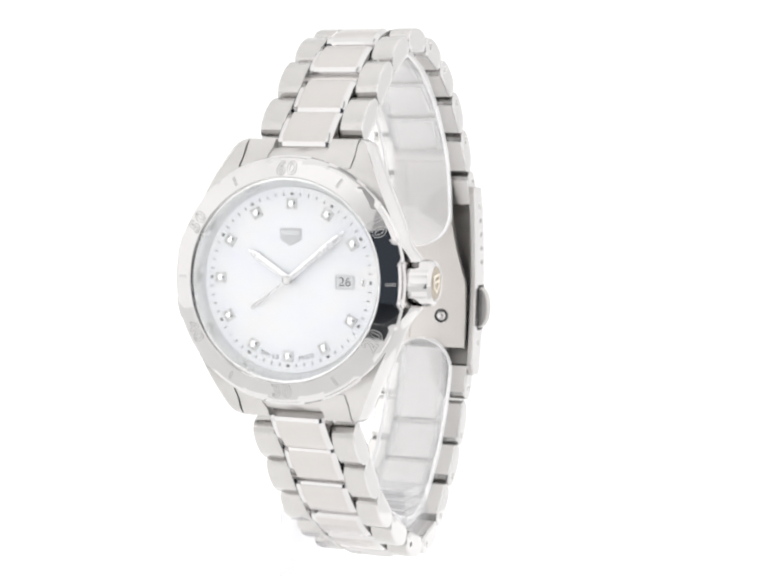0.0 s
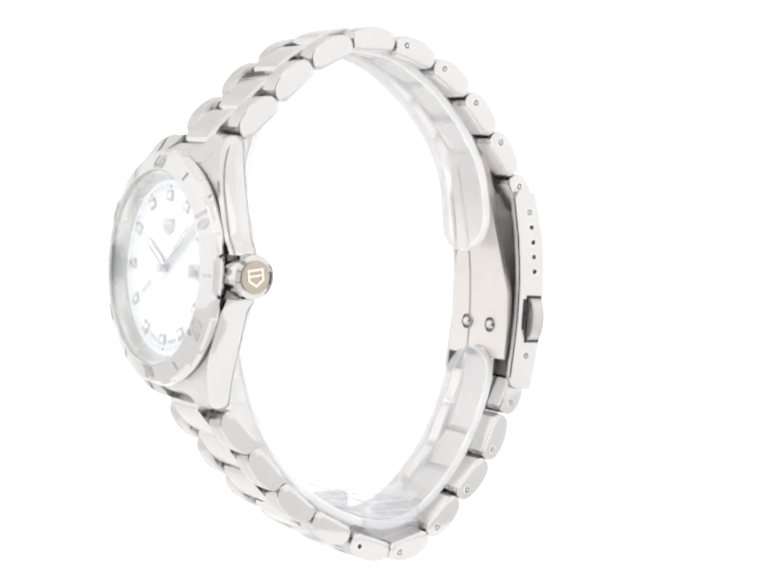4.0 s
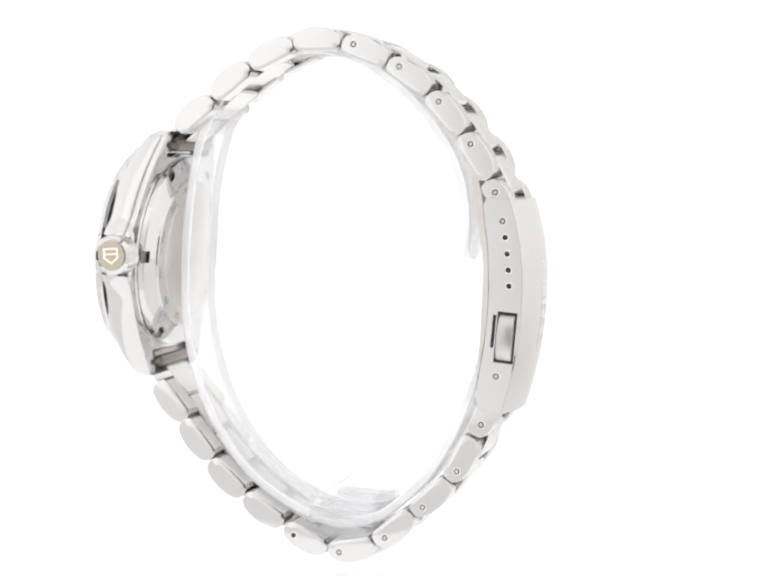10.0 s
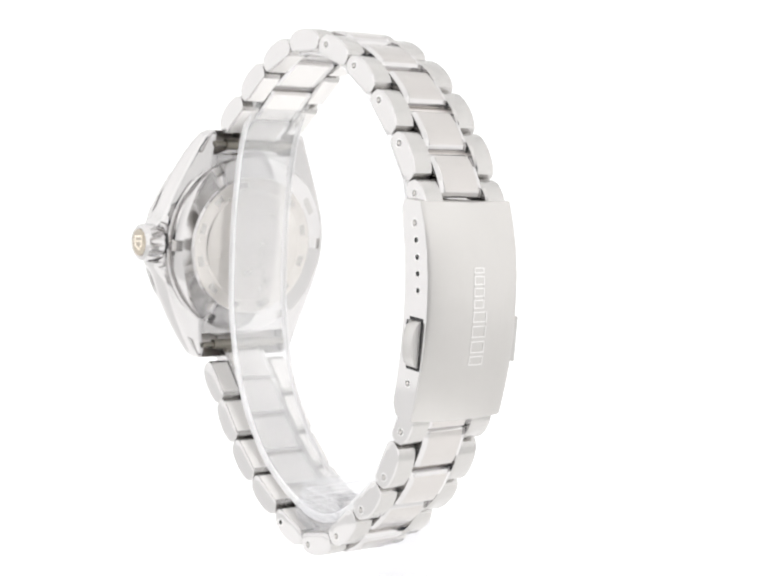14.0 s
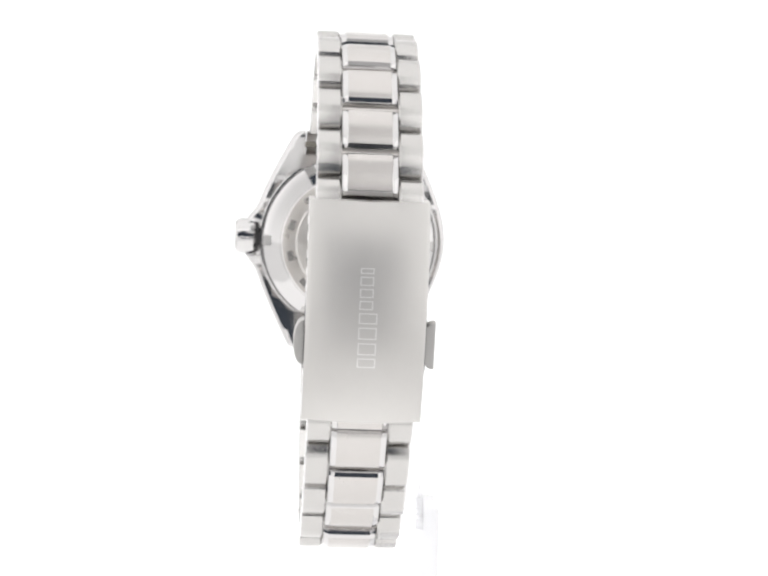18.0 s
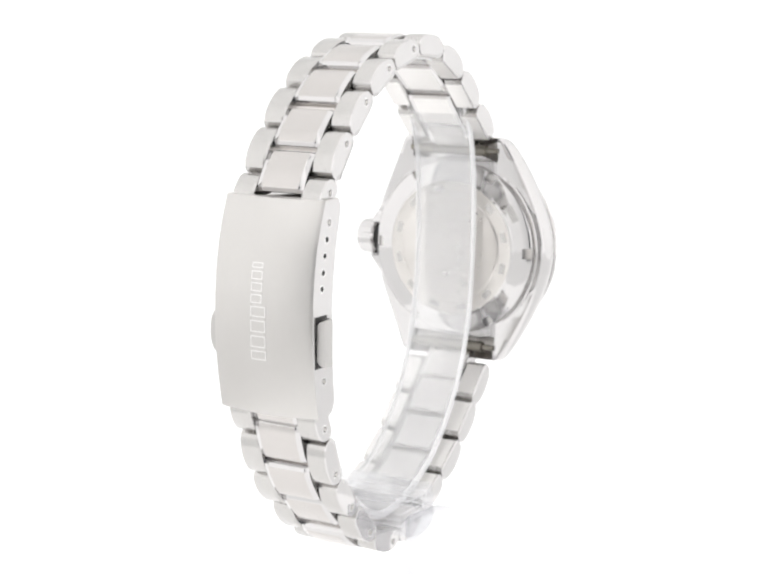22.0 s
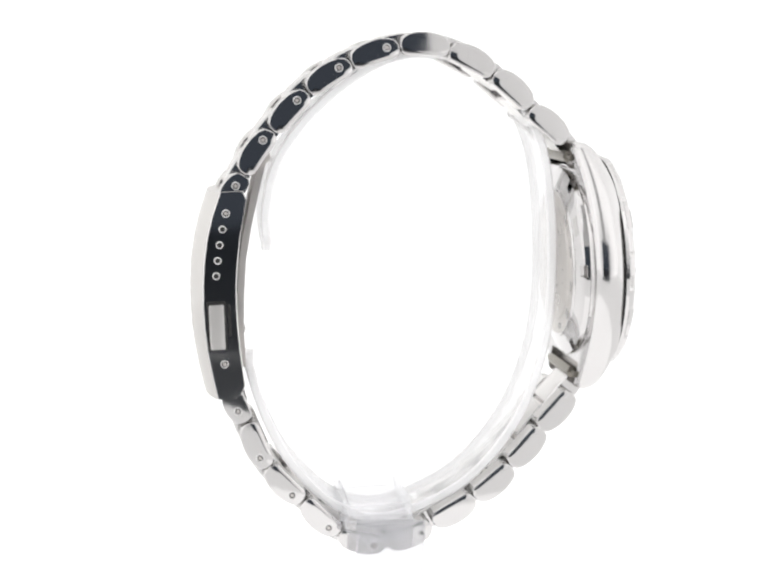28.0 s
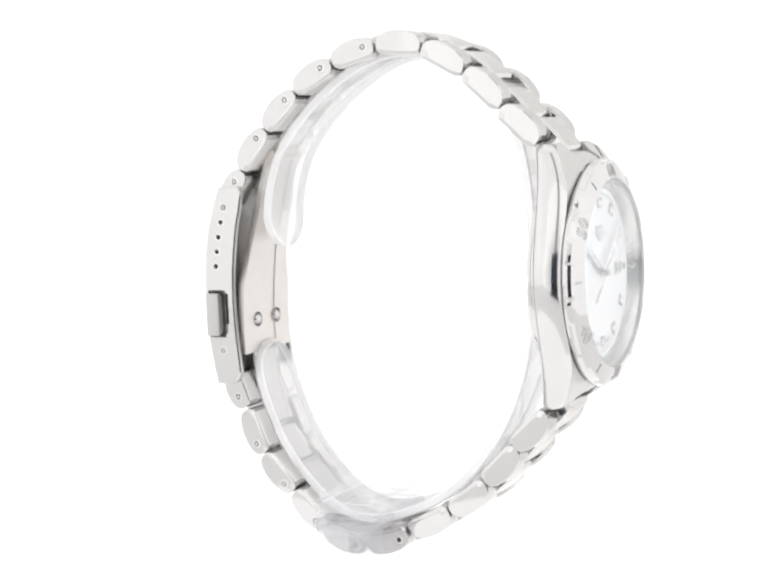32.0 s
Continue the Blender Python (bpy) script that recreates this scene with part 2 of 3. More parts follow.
def outlined(text, size, bold, line, parent, m, mat, name, label):
    """Broad figures drawn by their contours alone, as fine raised lines."""
    cu = bpy.data.curves.new("text", "FONT")
    cu.body, cu.size, cu.align_x, cu.align_y, cu.offset, cu.resolution_u, cu.space_character = text, size, "CENTER", "CENTER", bold, 3, 1.12
    ob = bpy.data.objects.new("text", cu)
    scene.collection.objects.link(ob)
    src = bpy.data.meshes.new_from_object(ob.evaluated_get(bpy.context.evaluated_depsgraph_get()))
    bpy.data.objects.remove(ob)
    bpy.data.curves.remove(cu)
    flat = bmesh.new()
    flat.from_mesh(src)
    bmesh.ops.remove_doubles(flat, verts=flat.verts, dist=1e-4)
    bm = bmesh.new()
    for e in flat.edges:
        if len(e.link_faces) == 1:
            p, q = e.verts[0].co, e.verts[1].co
            d = (q - p).normalized()
            n = Vector((-d.y, d.x, 0)) * line / 2
            ends = [p - d * line * 0.3 + n, p - d * line * 0.3 - n, q + d * line * 0.3 - n, q + d * line * 0.3 + n]
            loft(bm, [[(v.x, v.y, -0.03) for v in ends], [(v.x, v.y, 0.035) for v in ends]])
    flat.free()
    bpy.data.meshes.remove(src)
    return part(name, bm, mat, parent, label, m)


# ---- the light tent ----
def slab(name, x0, x1, y0, y1, z0, z1, mat, label, hole=None):
    """A wall of the tent; hole: x0, x1, z0, z1 of an opening, and x0, x1 of a slit above it."""
    bm = bmesh.new()
    if hole:
        a, b, c, d, e, g = hole
        for q in ((x0, a, z0, z1), (b, x1, z0, z1), (a, b, z0, c), (a, e, d, z1), (g, b, d, z1)):
            box(bm, q[0], q[1], y0, y1, q[2], q[3])
    else:
        box(bm, x0, x1, y0, y1, z0, z1)
    ob = new(name, finish(name, bm, mat))
    return tagged(ob, label, kind="structure", category="tent wall")


slab("wall_west", -322, -320, -260, 330, -12, 420, GLOW_WEST, "white self-lit diffusing fabric side of a light tent")
slab("wall_east", 320, 322, -260, 330, -12, 420, GLOW_EAST, "white self-lit diffusing fabric side of a light tent")
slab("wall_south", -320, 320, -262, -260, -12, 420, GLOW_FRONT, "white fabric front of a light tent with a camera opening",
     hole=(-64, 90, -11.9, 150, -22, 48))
# Unseen dim panels, added to give the polished flank its grey streak.
slab("wall_dim_panel", -21.9, 47.9, -261.8, -260.2, 150.1, 419.9, DIM_PANEL, "unseen dim panel added above the camera opening for grey reflections")
slab("ceiling_dim_panel", -21.9, 47.9, -259.9, -110.1, 420.2, 421.8, DIM_PANEL, "unseen dim panel added in the tent top for grey reflections")
# The slit in the top is added too, for the same streak.
bm = bmesh.new()
for q in ((-322, -22, -262, 332), (48, 322, -262, 332), (-22, 48, -110, 332)):
    box(bm, q[0], q[1], q[2], q[3], 420, 422)
tagged(new("ceiling", finish("ceiling", bm, GLOW_TOP)), "white self-lit diffusing fabric top of a light tent with an added slit", kind="structure", category="tent wall")


def backdrop():
    """Floor and rear of the tent: one white sheet with a wide curve."""
    prof = [(-190, -12), (120, -12)]
    prof += [(120 + 200 * math.sin(a), 188 - 200 * math.cos(a)) for a in np.radians(np.linspace(6, 90, 15))]
    prof += [(320, 420)]
    prof = prof + [(y + 2, z - 2) for y, z in prof[::-1]]
    bm = bmesh.new()
    loft(bm, [[(-320, y, z) for y, z in prof], [(320, y, z) for y, z in prof]])
    for x0, x1 in ((-320, -64), (90, 320)):
        box(bm, x0, x1, -262, -190, -14, -12)
    tagged(new("backdrop", finish("backdrop", bm, GLOW_BACK)), "seamless white self-lit backdrop sheet curving up behind the watch", kind="structure", category="backdrop")


backdrop()
bm = bmesh.new()
box(bm, -700, 700, -600, 600, -45, -14.02, 2.0)
tagged(new("ground", finish("ground", bm, paint("dark_table_top", (0.06, 0.064, 0.07), (0.08, 0.084, 0.09), 0.55, 40.0))), "dark grey matt table top under the light tent", kind="structure", category="table top")
table = tagged(new("turntable"), "round white acrylic turntable with its own added glow", "turntable")
bm = bmesh.new()
lathe(bm, [(0, 0), (71, 0), (72, -0.4), (72.4, -1.4), (72.4, -4), (70, -4.6), (0, -4.6)], 128, "Z")
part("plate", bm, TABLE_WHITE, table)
bm = bmesh.new()
lathe(bm, [(0, -4.6), (60, -4.6), (63, -11.99), (0, -11.99)], 96, "Z")
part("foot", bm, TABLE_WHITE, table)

# ---- the wristwatch: x to the crown, y to the back, z to twelve o'clock, millimetres from the dial's centre ----
watch = tagged(new("wristwatch"), "ladies stainless steel wristwatch with white mother-of-pearl dial on a clear stand", "wristwatch")
watch.matrix_basis = WATCH


def front_y(z, x=99.0):
    """Front of case and lugs: it falls off to the lugs and rises to the bezel round the middle."""
    fall = 0.1 + 3.1 * (abs(z) / 17.3) ** 4.6
    s = min(1.0, max(0.0, (math.hypot(x, z) - 14.7) / 2.2))
    return min(fall, 0.1 + (fall - 0.1) * s * s * (3 - 2 * s))


def back_y(z):
    return 4.15 + 1.5 * (abs(z) / 17.0) ** 3


def half_width(z, crown_side):
    a = abs(z)
    if crown_side and a < 2.7:
        return 14.9
    tip = max(0.0, (a - 16.2) / 1.1) ** 3 * 0.7
    guard = 1.1 * math.exp(-((a - 2.7) / 1.5) ** 2) if crown_side else 0.0
    return 20.15 - math.hypot(a, 8.0) * 0.592 + guard - tip


def case():
    """Case with a rounded, polished flank: a grid across x and z with a slot for the bracelet at both ends."""
    zs = sorted({*np.linspace(-16.2, 16.2, 55).round(3), -13.6, 13.6, -2.7, 2.7, -2.69, 2.69, *(s * q for s in (1, -1) for q in (16.6, 16.9, 17.1, 17.22, 17.3))})
    slot = 7.4
    bm = bmesh.new()
    cache = {}
    inside = list(np.linspace(-slot, slot, 15))
    phi = np.radians((0, 13, 26, 38, 50, 61, 72))
    across = [1.15 * (1 - math.cos(q)) for q in phi]
    drop = [0.985 * (math.sin(phi[-1]) - math.sin(q)) / math.sin(phi[-1]) for q in phi]
    rim_n = len(across)
    wide = across[-1]
    last = len(inside) + 2 * rim_n + 3

    def column(c, wl, wr):
        if c < rim_n:
            return -wl + across[c]
        if c > last - rim_n:
            return wr - across[last - c]
        if c < rim_n + 2:
            return (-wl + wide) + ((wl - wide) - slot) * (c - rim_n + 1) / 3
        if c > last - rim_n - 2:
            return (wr - wide) - ((wr - wide) - slot) * (last - rim_n + 1 - c) / 3
        return inside[c - rim_n - 2]

    def vert(i, c, s):
        key = (i, c, s)
        if key not in cache:
            z = zs[i]
            x = column(c, half_width(z, False), half_width(z, True))
            rim = min(c, last - c)
            half = (back_y(z) - front_y(z)) / 2
            mid = front_y(z) + half
            half *= 1 - 0.55 * max(0.0, (abs(z) - 16.2) / 1.1) ** 3
            fall = drop[rim] * half if rim < rim_n else 0.0
            if s == 0:
                y = 1.5 if math.hypot(x, z) < 13.2 else (mid - half + fall if rim < rim_n - 1 else front_y(z, x) + mid - half - front_y(z))
            else:
                y = 3.6 if math.hypot(x, z) < 12.8 else mid + half - fall - 0.15 * max(0.0, (abs(x) - slot) / (half_width(z, x > 0) - slot)) ** 2 * (1 - fall / half)
            cache[key] = bm.verts.new((x, y, z))
        return cache[key]

    cells = {(i, c) for i in range(len(zs) - 1) for c in range(last)
             if not (rim_n + 2 <= c < last - rim_n - 2 and (zs[i] >= 13.599 or zs[i + 1] <= -13.599))}
    for i, c in sorted(cells):
        bm.faces.new((vert(i, c, 0), vert(i, c + 1, 0), vert(i + 1, c + 1, 0), vert(i + 1, c, 0))).material_index = 2 if c >= last - rim_n and abs(zs[i] + zs[i + 1]) < 5.3 else 1 if min(c, last - 1 - c) < rim_n - 1 else 0
        bm.faces.new((vert(i, c, 1), vert(i + 1, c, 1), vert(i + 1, c + 1, 1), vert(i, c + 1, 1))).material_index = 1
        if (i, c - 1) not in cells:
            bm.faces.new((vert(i, c, 0), vert(i + 1, c, 0), vert(i + 1, c, 1), vert(i, c, 1))).material_index = 1
        if (i, c + 1) not in cells:
            bm.faces.new((vert(i, c + 1, 0), vert(i, c + 1, 1), vert(i + 1, c + 1, 1), vert(i + 1, c + 1, 0))).material_index = 1
        if (i - 1, c) not in cells:
            bm.faces.new((vert(i, c, 0), vert(i, c, 1), vert(i, c + 1, 1), vert(i, c + 1, 0)))
        if (i + 1, c) not in cells:
            bm.faces.new((vert(i + 1, c, 0), vert(i + 1, c + 1, 0), vert(i + 1, c + 1, 1), vert(i + 1, c, 1)))
    return part("case", bm, [SATIN_LUG, FLANK, INSIDE], watch, "satin steel case with polished rounded flanks and short lugs", sharp=38)


case_ob = case()

# black ring in the gap between case and bezel
bm = bmesh.new()
lathe(bm, [(12.5, 1.0), (14.62, 1.0), (14.62, -0.12), (12.5, -0.12)], 96, closed=True)
part("gap_ring", bm, BLACK_GAP, watch, "black gap ring under the bezel")
bm = bmesh.new()
lathe(bm, [(12.9, 3.5), (14.8, 3.5), (14.8, 1.2), (14.7, 1.05), (12.9, 1.05)], 120, closed=True)
part("case_rim", bm, MIRROR, watch, "polished round rim of the case under the bezel")


def grip(k, a):
    """Raised tabs round the bezel's rim."""
    d = math.degrees(a) % 30 - 15
    s = max(0.0, min(1.0, (6.0 - abs(d)) / 1.0))
    return (0, 0, 0, 0, 0, 0, -0.2, -0.24, 0, 0, 0, 0)[k] * (1 - s)


bm = bmesh.new()
lathe(bm, [(12.35, -1.4), (12.38, -2.1), (12.48, -2.2), (13.2, -1.94), (14.0, -1.63), (14.5, -1.43), (14.95, -1.16), (15.1, -0.72), (15.12, -0.5), (14.95, -0.1), (12.6, -0.06), (12.35, -0.2)], 240,
      swell=grip, closed=True)
bezel = part("bezel", bm, MIRROR, watch, "polished steel bezel with raised grip tabs and engraved minutes", sharp=22)
SLOPE = math.atan(0.385)


def on_bezel(deg, r, lift, outward=True):
    a = radians(deg)
    er, et = Vector((math.sin(a), 0, math.cos(a))), Vector((math.cos(a), 0, -math.sin(a)))
    n = (Vector((0, -1, 0)) * math.cos(SLOPE) + er * math.sin(SLOPE)).normalized()
    up = (er - n * er.dot(n)).normalized()
    o = er * r + Vector((0, -1.785 + (r - 13.6) * 0.385, 0)) + n * lift
    return axes(et, up, n, o) if outward else axes(-et, -up, n, o)


for k in range(12):
    if k % 2 == 0:
        minute = (k * 5) or 60
        outlined(str(minute), 2.45, 0.045, 0.075, bezel, on_bezel(k * 30, 13.42, 0.0, minute in (60, 10, 50)), INK_LINE, "numeral", f"engraved outline numeral {minute}")
    else:
        bm = bmesh.new()
        for x in (-0.11, 0.11):
            box(bm, x - 0.045, x + 0.045, -0.62, 0.62, -0.03, 0.05)
        part("minute_mark", bm, INK_LINE, bezel, "", on_bezel(k * 30, 13.62, 0.0))

bm = bmesh.new()
lathe(bm, [(0, -1.7), (12.34, -1.7), (12.34, -2.15), (12.1, -2.3), (0, -2.3)], 96)
glass = part("crystal", bm, CRYSTAL, watch, "clear flat sapphire crystal over the dial")
glass.visible_shadow = False

# ---- dial ----
bm = bmesh.new()
lathe(bm, [(0, 0), (11.8, 0), (11.8, 0.5), (0, 0.5)], 96)
dial = part("dial", bm, PEARL, watch, "white mother-of-pearl dial with diamond hour markers")
bm = bmesh.new()
lathe(bm, [(11.3, -0.01), (12.1, -1.68), (12.4, -1.68), (12.4, 0.2), (11.3, 0.2)], 120, closed=True)
part("dial_flange", bm, FLANGE, watch, "sloping polished steel ring round the dial")


def on_dial(deg, r, lift=0.0):
    a = radians(deg)
    er, et = Vector((math.sin(a), 0, math.cos(a))), Vector((math.cos(a), 0, -math.sin(a)))
    return axes(et, er, Vector((0, -1, 0)), er * r + Vector((0, -lift, 0)))


bm = bmesh.new()
box(bm, -0.055, 0.055, -0.2, 0.2, 0.0, 0.02)
tick = finish("minute_tick", bm, INK)
bm = bmesh.new()
box(bm, -0.2, 0.2, -0.15, 0.15, 0.0, 0.03)
square = finish("five_minute_square", bm, INK)
for k in range(60):
    place("five_minute_square" if k % 5 == 0 else "minute_tick", square if k % 5 == 0 else tick, dial, on_dial(k * 6, 10.45, 0.004))

bm = bmesh.new()
for x0, x1, y0, y1 in ((-0.66, -0.5, -0.66, 0.66), (0.5, 0.66, -0.66, 0.66), (-0.5, 0.5, 0.5, 0.66), (-0.5, 0.5, -0.66, -0.5)):
    box(bm, x0, x1, y0, y1, 0, 0.2, 0.03)
for x in (-0.52, 0.52):
    for y in (-0.52, 0.52):
        lathe(bm, [(0, 0.34), (0.12, 0.32), (0.16, 0.24), (0.16, 0.0), (0, 0)], 10, "Z", (x, y, 0))
mount = finish("hour_marker", bm, MOUNT)
bm = bmesh.new()
loft(bm, [[(r * math.cos(a), r * math.sin(a), z) for a in np.radians(np.arange(22.5, 382, 45))] for r, z in ((0.1, 0.02), (0.49, 0.2), (0.49, 0.24), (0.3, 0.34))])
gem = finish("diamond", bm, GEM, 10)
for k in range(12):
    if k != 3:
        marker = place("hour_marker", mount, dial, on_dial(k * 30, 9.27, 0.002), "diamond in a square steel mount" if k == 0 else "")
        place("diamond", gem, marker, None)
bm = bmesh.new()
box(bm, -0.42, 0.42, -0.16, 0.16, 0, 0.22, 0.05)
part("three_marker", bm, MIRROR, dial, "short steel bar beside the date", on_dial(90, 9.45, 0.002))

# date window
bm = bmesh.new()
for x0, x1, y0, y1 in ((-1.22, -1.08, -0.86, 0.86), (1.08, 1.22, -0.86, 0.86), (-1.08, 1.08, 0.74, 0.86), (-1.08, 1.08, -0.86, -0.74)):
    box(bm, x0, x1, y0, y1, 0, 0.14, 0.03)
RIGHT = axes(Vector((1, 0, 0)), Vector((0, 0, 1)), Vector((0, -1, 0)), (7.15, -0.002, 0))
date = part("date_window", bm, PALE_PRINT, dial, "steel rimmed date window", RIGHT)
bm = bmesh.new()
box(bm, -1.08, 1.08, -0.74, 0.74, 0.0, 0.02)
part("date_disc", bm, DATE_WHITE, date, "white date disc")
lettering("26", 1.62, date, at(0, 0, 0.03), INK, "date_numeral", depth=0.01, label="dark grey date 26")

# maker's shield as a plain shape, printed words at six
bm = bmesh.new()
shield = [(-1.4, 1.05), (1.4, 1.05), (1.4, -0.35), (0, -1.1), (-1.4, -0.35)]
loft(bm, [[(x, y, 0) for x, y in shield], [(x, y, 0.1) for x, y in shield], [(x * 0.93, y * 0.93, 0.16) for x, y in shield]])
emblem = part("emblem", bm, PALE_PRINT, dial, "small plain steel shield", axes(Vector((1, 0, 0)), Vector((0, 0, 1)), Vector((0, -1, 0)), (-0.03, -0.002, 5.25)))
bm = bmesh.new()
box(bm, -1.15, 1.15, 0.25, 0.72, 0.15, 0.2, 0.03)
part("emblem_bar", bm, DATE_WHITE, emblem)
for word, mid in (("SWISS", 195.0), ("MADE", 165.2)):
    step = 3.2
    for i, ch in enumerate(word):
        a = mid - (i - (len(word) - 1) / 2) * step
        m = on_dial(a, 9.6, 0.004) @ Matrix.Rotation(math.pi, 4, "Z")
        lettering(ch, 0.78, dial, m, INK, "printed_letter", depth=0.004)


def pointer(name, deg, tip, tail, w, lift, label):
    """A faceted hand with a ridge along it."""
    bm = bmesh.new()
    base = [(-w * 0.5, -tail), (w * 0.5, -tail), (w * 0.5, tip * 0.82), (0.05, tip), (-0.05, tip), (-w * 0.5, tip * 0.82)]
    low = [bm.verts.new((x, y, 0)) for x, y in base]
    high = [bm.verts.new((x, y, 0.08)) for x, y in base]
    r0, r1 = bm.verts.new((0, -tail, 0.2)), bm.verts.new((0, tip * 0.86, 0.2))
    bm.faces.new(low[::-1])
    for i in range(6):
        bm.faces.new((low[i], low[(i + 1) % 6], high[(i + 1) % 6], high[i]))
    bm.faces.new((high[0], high[1], r0))
    bm.faces.new((high[1], high[2], r1, r0))
    bm.faces.new((high[5], high[0], r0, r1))
    bm.faces.new((high[2], high[3], r1))
    bm.faces.new((high[4], high[5], r1))
    bm.faces.new((high[3], high[4], r1))
    return part(name, bm, HAND, watch, label, on_dial(deg, 0, lift), sharp=8)


pointer("hour_hand", 302.8, 6.5, 0.6, 0.9, 0.3, "broad faceted steel hour hand")
pointer("minute_hand", 49.2, 9.4, 0.6, 0.72, 0.58, "long faceted steel minute hand")
second = pointer("second_hand", 52.6, 9.2, 5.8, 0.24, 0.86, "thin steel second hand with a long tail")
bm = bmesh.new()
box(bm, -0.24, 0.24, -5.8, -3.2, 0.02, 0.14, 0.03)
part("counterweight", bm, MIRROR, second)
bm = bmesh.new()
lathe(bm, [(0, -1.35), (0.36, -1.32), (0.52, -1.2), (0.52, -0.2), (0, -0.2)], 32)
part("hub_cap", bm, MIRROR, watch, "round polished steel cap over the pivot")

# ---- crown ----
bm = bmesh.new()


def flutes(k, a):
    return -0.13 * max(0.0, math.cos(a * 9)) ** 0.5 if k in (2, 3) else 0


lathe(bm, [(0, 14.75), (2.4, 14.75), (2.82, 15.0), (2.82, 16.9), (2.68, 17.5), (2.2, 17.9), (1.98, 17.75), (0, 17.75)], 108, "X", (0, 2.55, 0.2), swell=flutes)
crown = part("crown", bm, MIRROR, watch, "fluted polished steel winding crown", sharp=26)
# Stem and a black disc that paints the shaded gap round the crown.
bm = bmesh.new()
lathe(bm, [(0, 14.0), (2.2, 14.0), (2.2, 14.98), (1.7, 14.98), (1.7, 15.2), (0, 15.2)], 32, "X", (0, 2.4, 0.2))
part("crown_stem_shade", bm, BLACK_GAP, watch, "black stem and disc painting the shaded gap behind the crown")
bm = bmesh.new()
lathe(bm, [(0, 17.82), (1.95, 17.82), (1.95, 17.7), (0, 17.7)], 48, "X", (0, 2.55, 0.2))
part("crown_disc", bm, BRONZE, crown, "bronze tinted disc in the crown")
bm = bmesh.new()
sh = [(-1.12, 1.02), (1.12, 1.02), (1.12, -0.42), (0, -1.25), (-1.12, -0.42)]
inner = [(x * 0.74, y * 0.74) for x, y in sh]
CROWN_END = axes(Vector((0, 1, 0)), Vector((0, 0, 1)), Vector((1, 0, 0)), (17.82, 2.55, 0.2)) @ Matrix.Rotation(radians(9), 4, "Z")
loft(bm, [[(x, y, 0) for x, y in inner], [(x, y, 0) for x, y in sh], [(x, y, 0.1) for x, y in sh], [(x, y, 0.1) for x, y in inner]], closed=True)
box(bm, -0.8, 0.8, 0.05, 0.30, 0.0, 0.1)
part("crown_emblem", bm, PALE_GOLD, crown, "raised pale gold shield outline", CROWN_END)

# ---- case back ----
def case_back():
    """Turned lid with six key notches cut into its polished cone."""
    prof = [(0, 3.0, 0), (14.1, 3.0, 0), (14.1, 4.42, 0), (13.95, 4.58, 0), (13.75, 4.6, 0), (13.68, 4.46, 0), (13.6, 4.46, 0), (13.52, 4.9, 0), (13.42, 5.28, 4.6), (13.2, 5.38, 4.62), (12.2, 5.63, 4.7), (12.16, 5.64, 0),
            (10.78, 5.99, 0), (10.7, 6.14, 0), (10.45, 6.22, 0), (10.3, 6.17, 0), (8.4, 6.2, 0), (8.2, 6.32, 0), (7.9, 6.36, 0), (0, 6.45, 0)]
    angles = []
    for k in range(6):
        angles += [k * 60 + d for d in (*np.linspace(-26, -5, 14), -3.62, -3.55, -1.2, 1.2, 3.55, 3.62, *np.linspace(5, 26, 14), 30)]
    bm = bmesh.new()
    vr = []
    for deg in angles:
        a = radians(deg + 30)
        cut = abs((deg + 30) % 60 - 30) < 3.6
        vr.append([bm.verts.new((r * math.sin(a), low if cut and low else y, r * math.cos(a))) for r, y, low in prof])
    for j in range(len(vr)):
        p, q = vr[j], vr[(j + 1) % len(vr)]
        for k in range(len(prof) - 1):
            bm.faces.new((p[k], p[k + 1], q[k + 1], q[k])).material_index = 1 if k >= 14 else 0
    bmesh.ops.remove_doubles(bm, verts=bm.verts, dist=1e-5)
    for f in bm.faces:
        if f.material_index == 0 and all(v.co.y < 4.75 and 12.1 < math.hypot(v.co.x, v.co.z) < 13.45 for v in f.verts):
            f.material_index = 2
    return part("case_back", bm, [MIRROR, EMBOSSED, INNER], watch, "polished steel screw-down case back with key notches", sharp=20)


back = case_back()
bm = bmesh.new()
box(bm, -0.8, 0.8, -0.45, 0.45, 0, 0.05)
stamp = finish("stamped_bar", bm, SATIN)
for k in range(11):
    a = radians(14 + k * 30)
    er, et = Vector((math.sin(a), 0, math.cos(a))), Vector((math.cos(a), 0, -math.sin(a)))
    place("stamped_bar", stamp, back, axes(-et, er, Vector((0, 1, 0)), er * 9.35 + Vector((0, 6.16, 0))))
bm = bmesh.new()
box(bm, -1.3, 1.3, -0.55, 0.55, -0.1, 0.03)
cone_stamp = finish("stamped_bar", bm, SATIN)
for k in (3,):
    a = radians(k * 60 + 120)
    er, et = Vector((math.sin(a), 0, math.cos(a))), Vector((math.cos(a), 0, -math.sin(a)))
    up = (er + Vector((0, -0.248, 0))).normalized()
    place("stamped_bar", cone_stamp, back, axes(-et, up, -et.cross(up), er * 11.9 + Vector((0, 5.69, 0))))

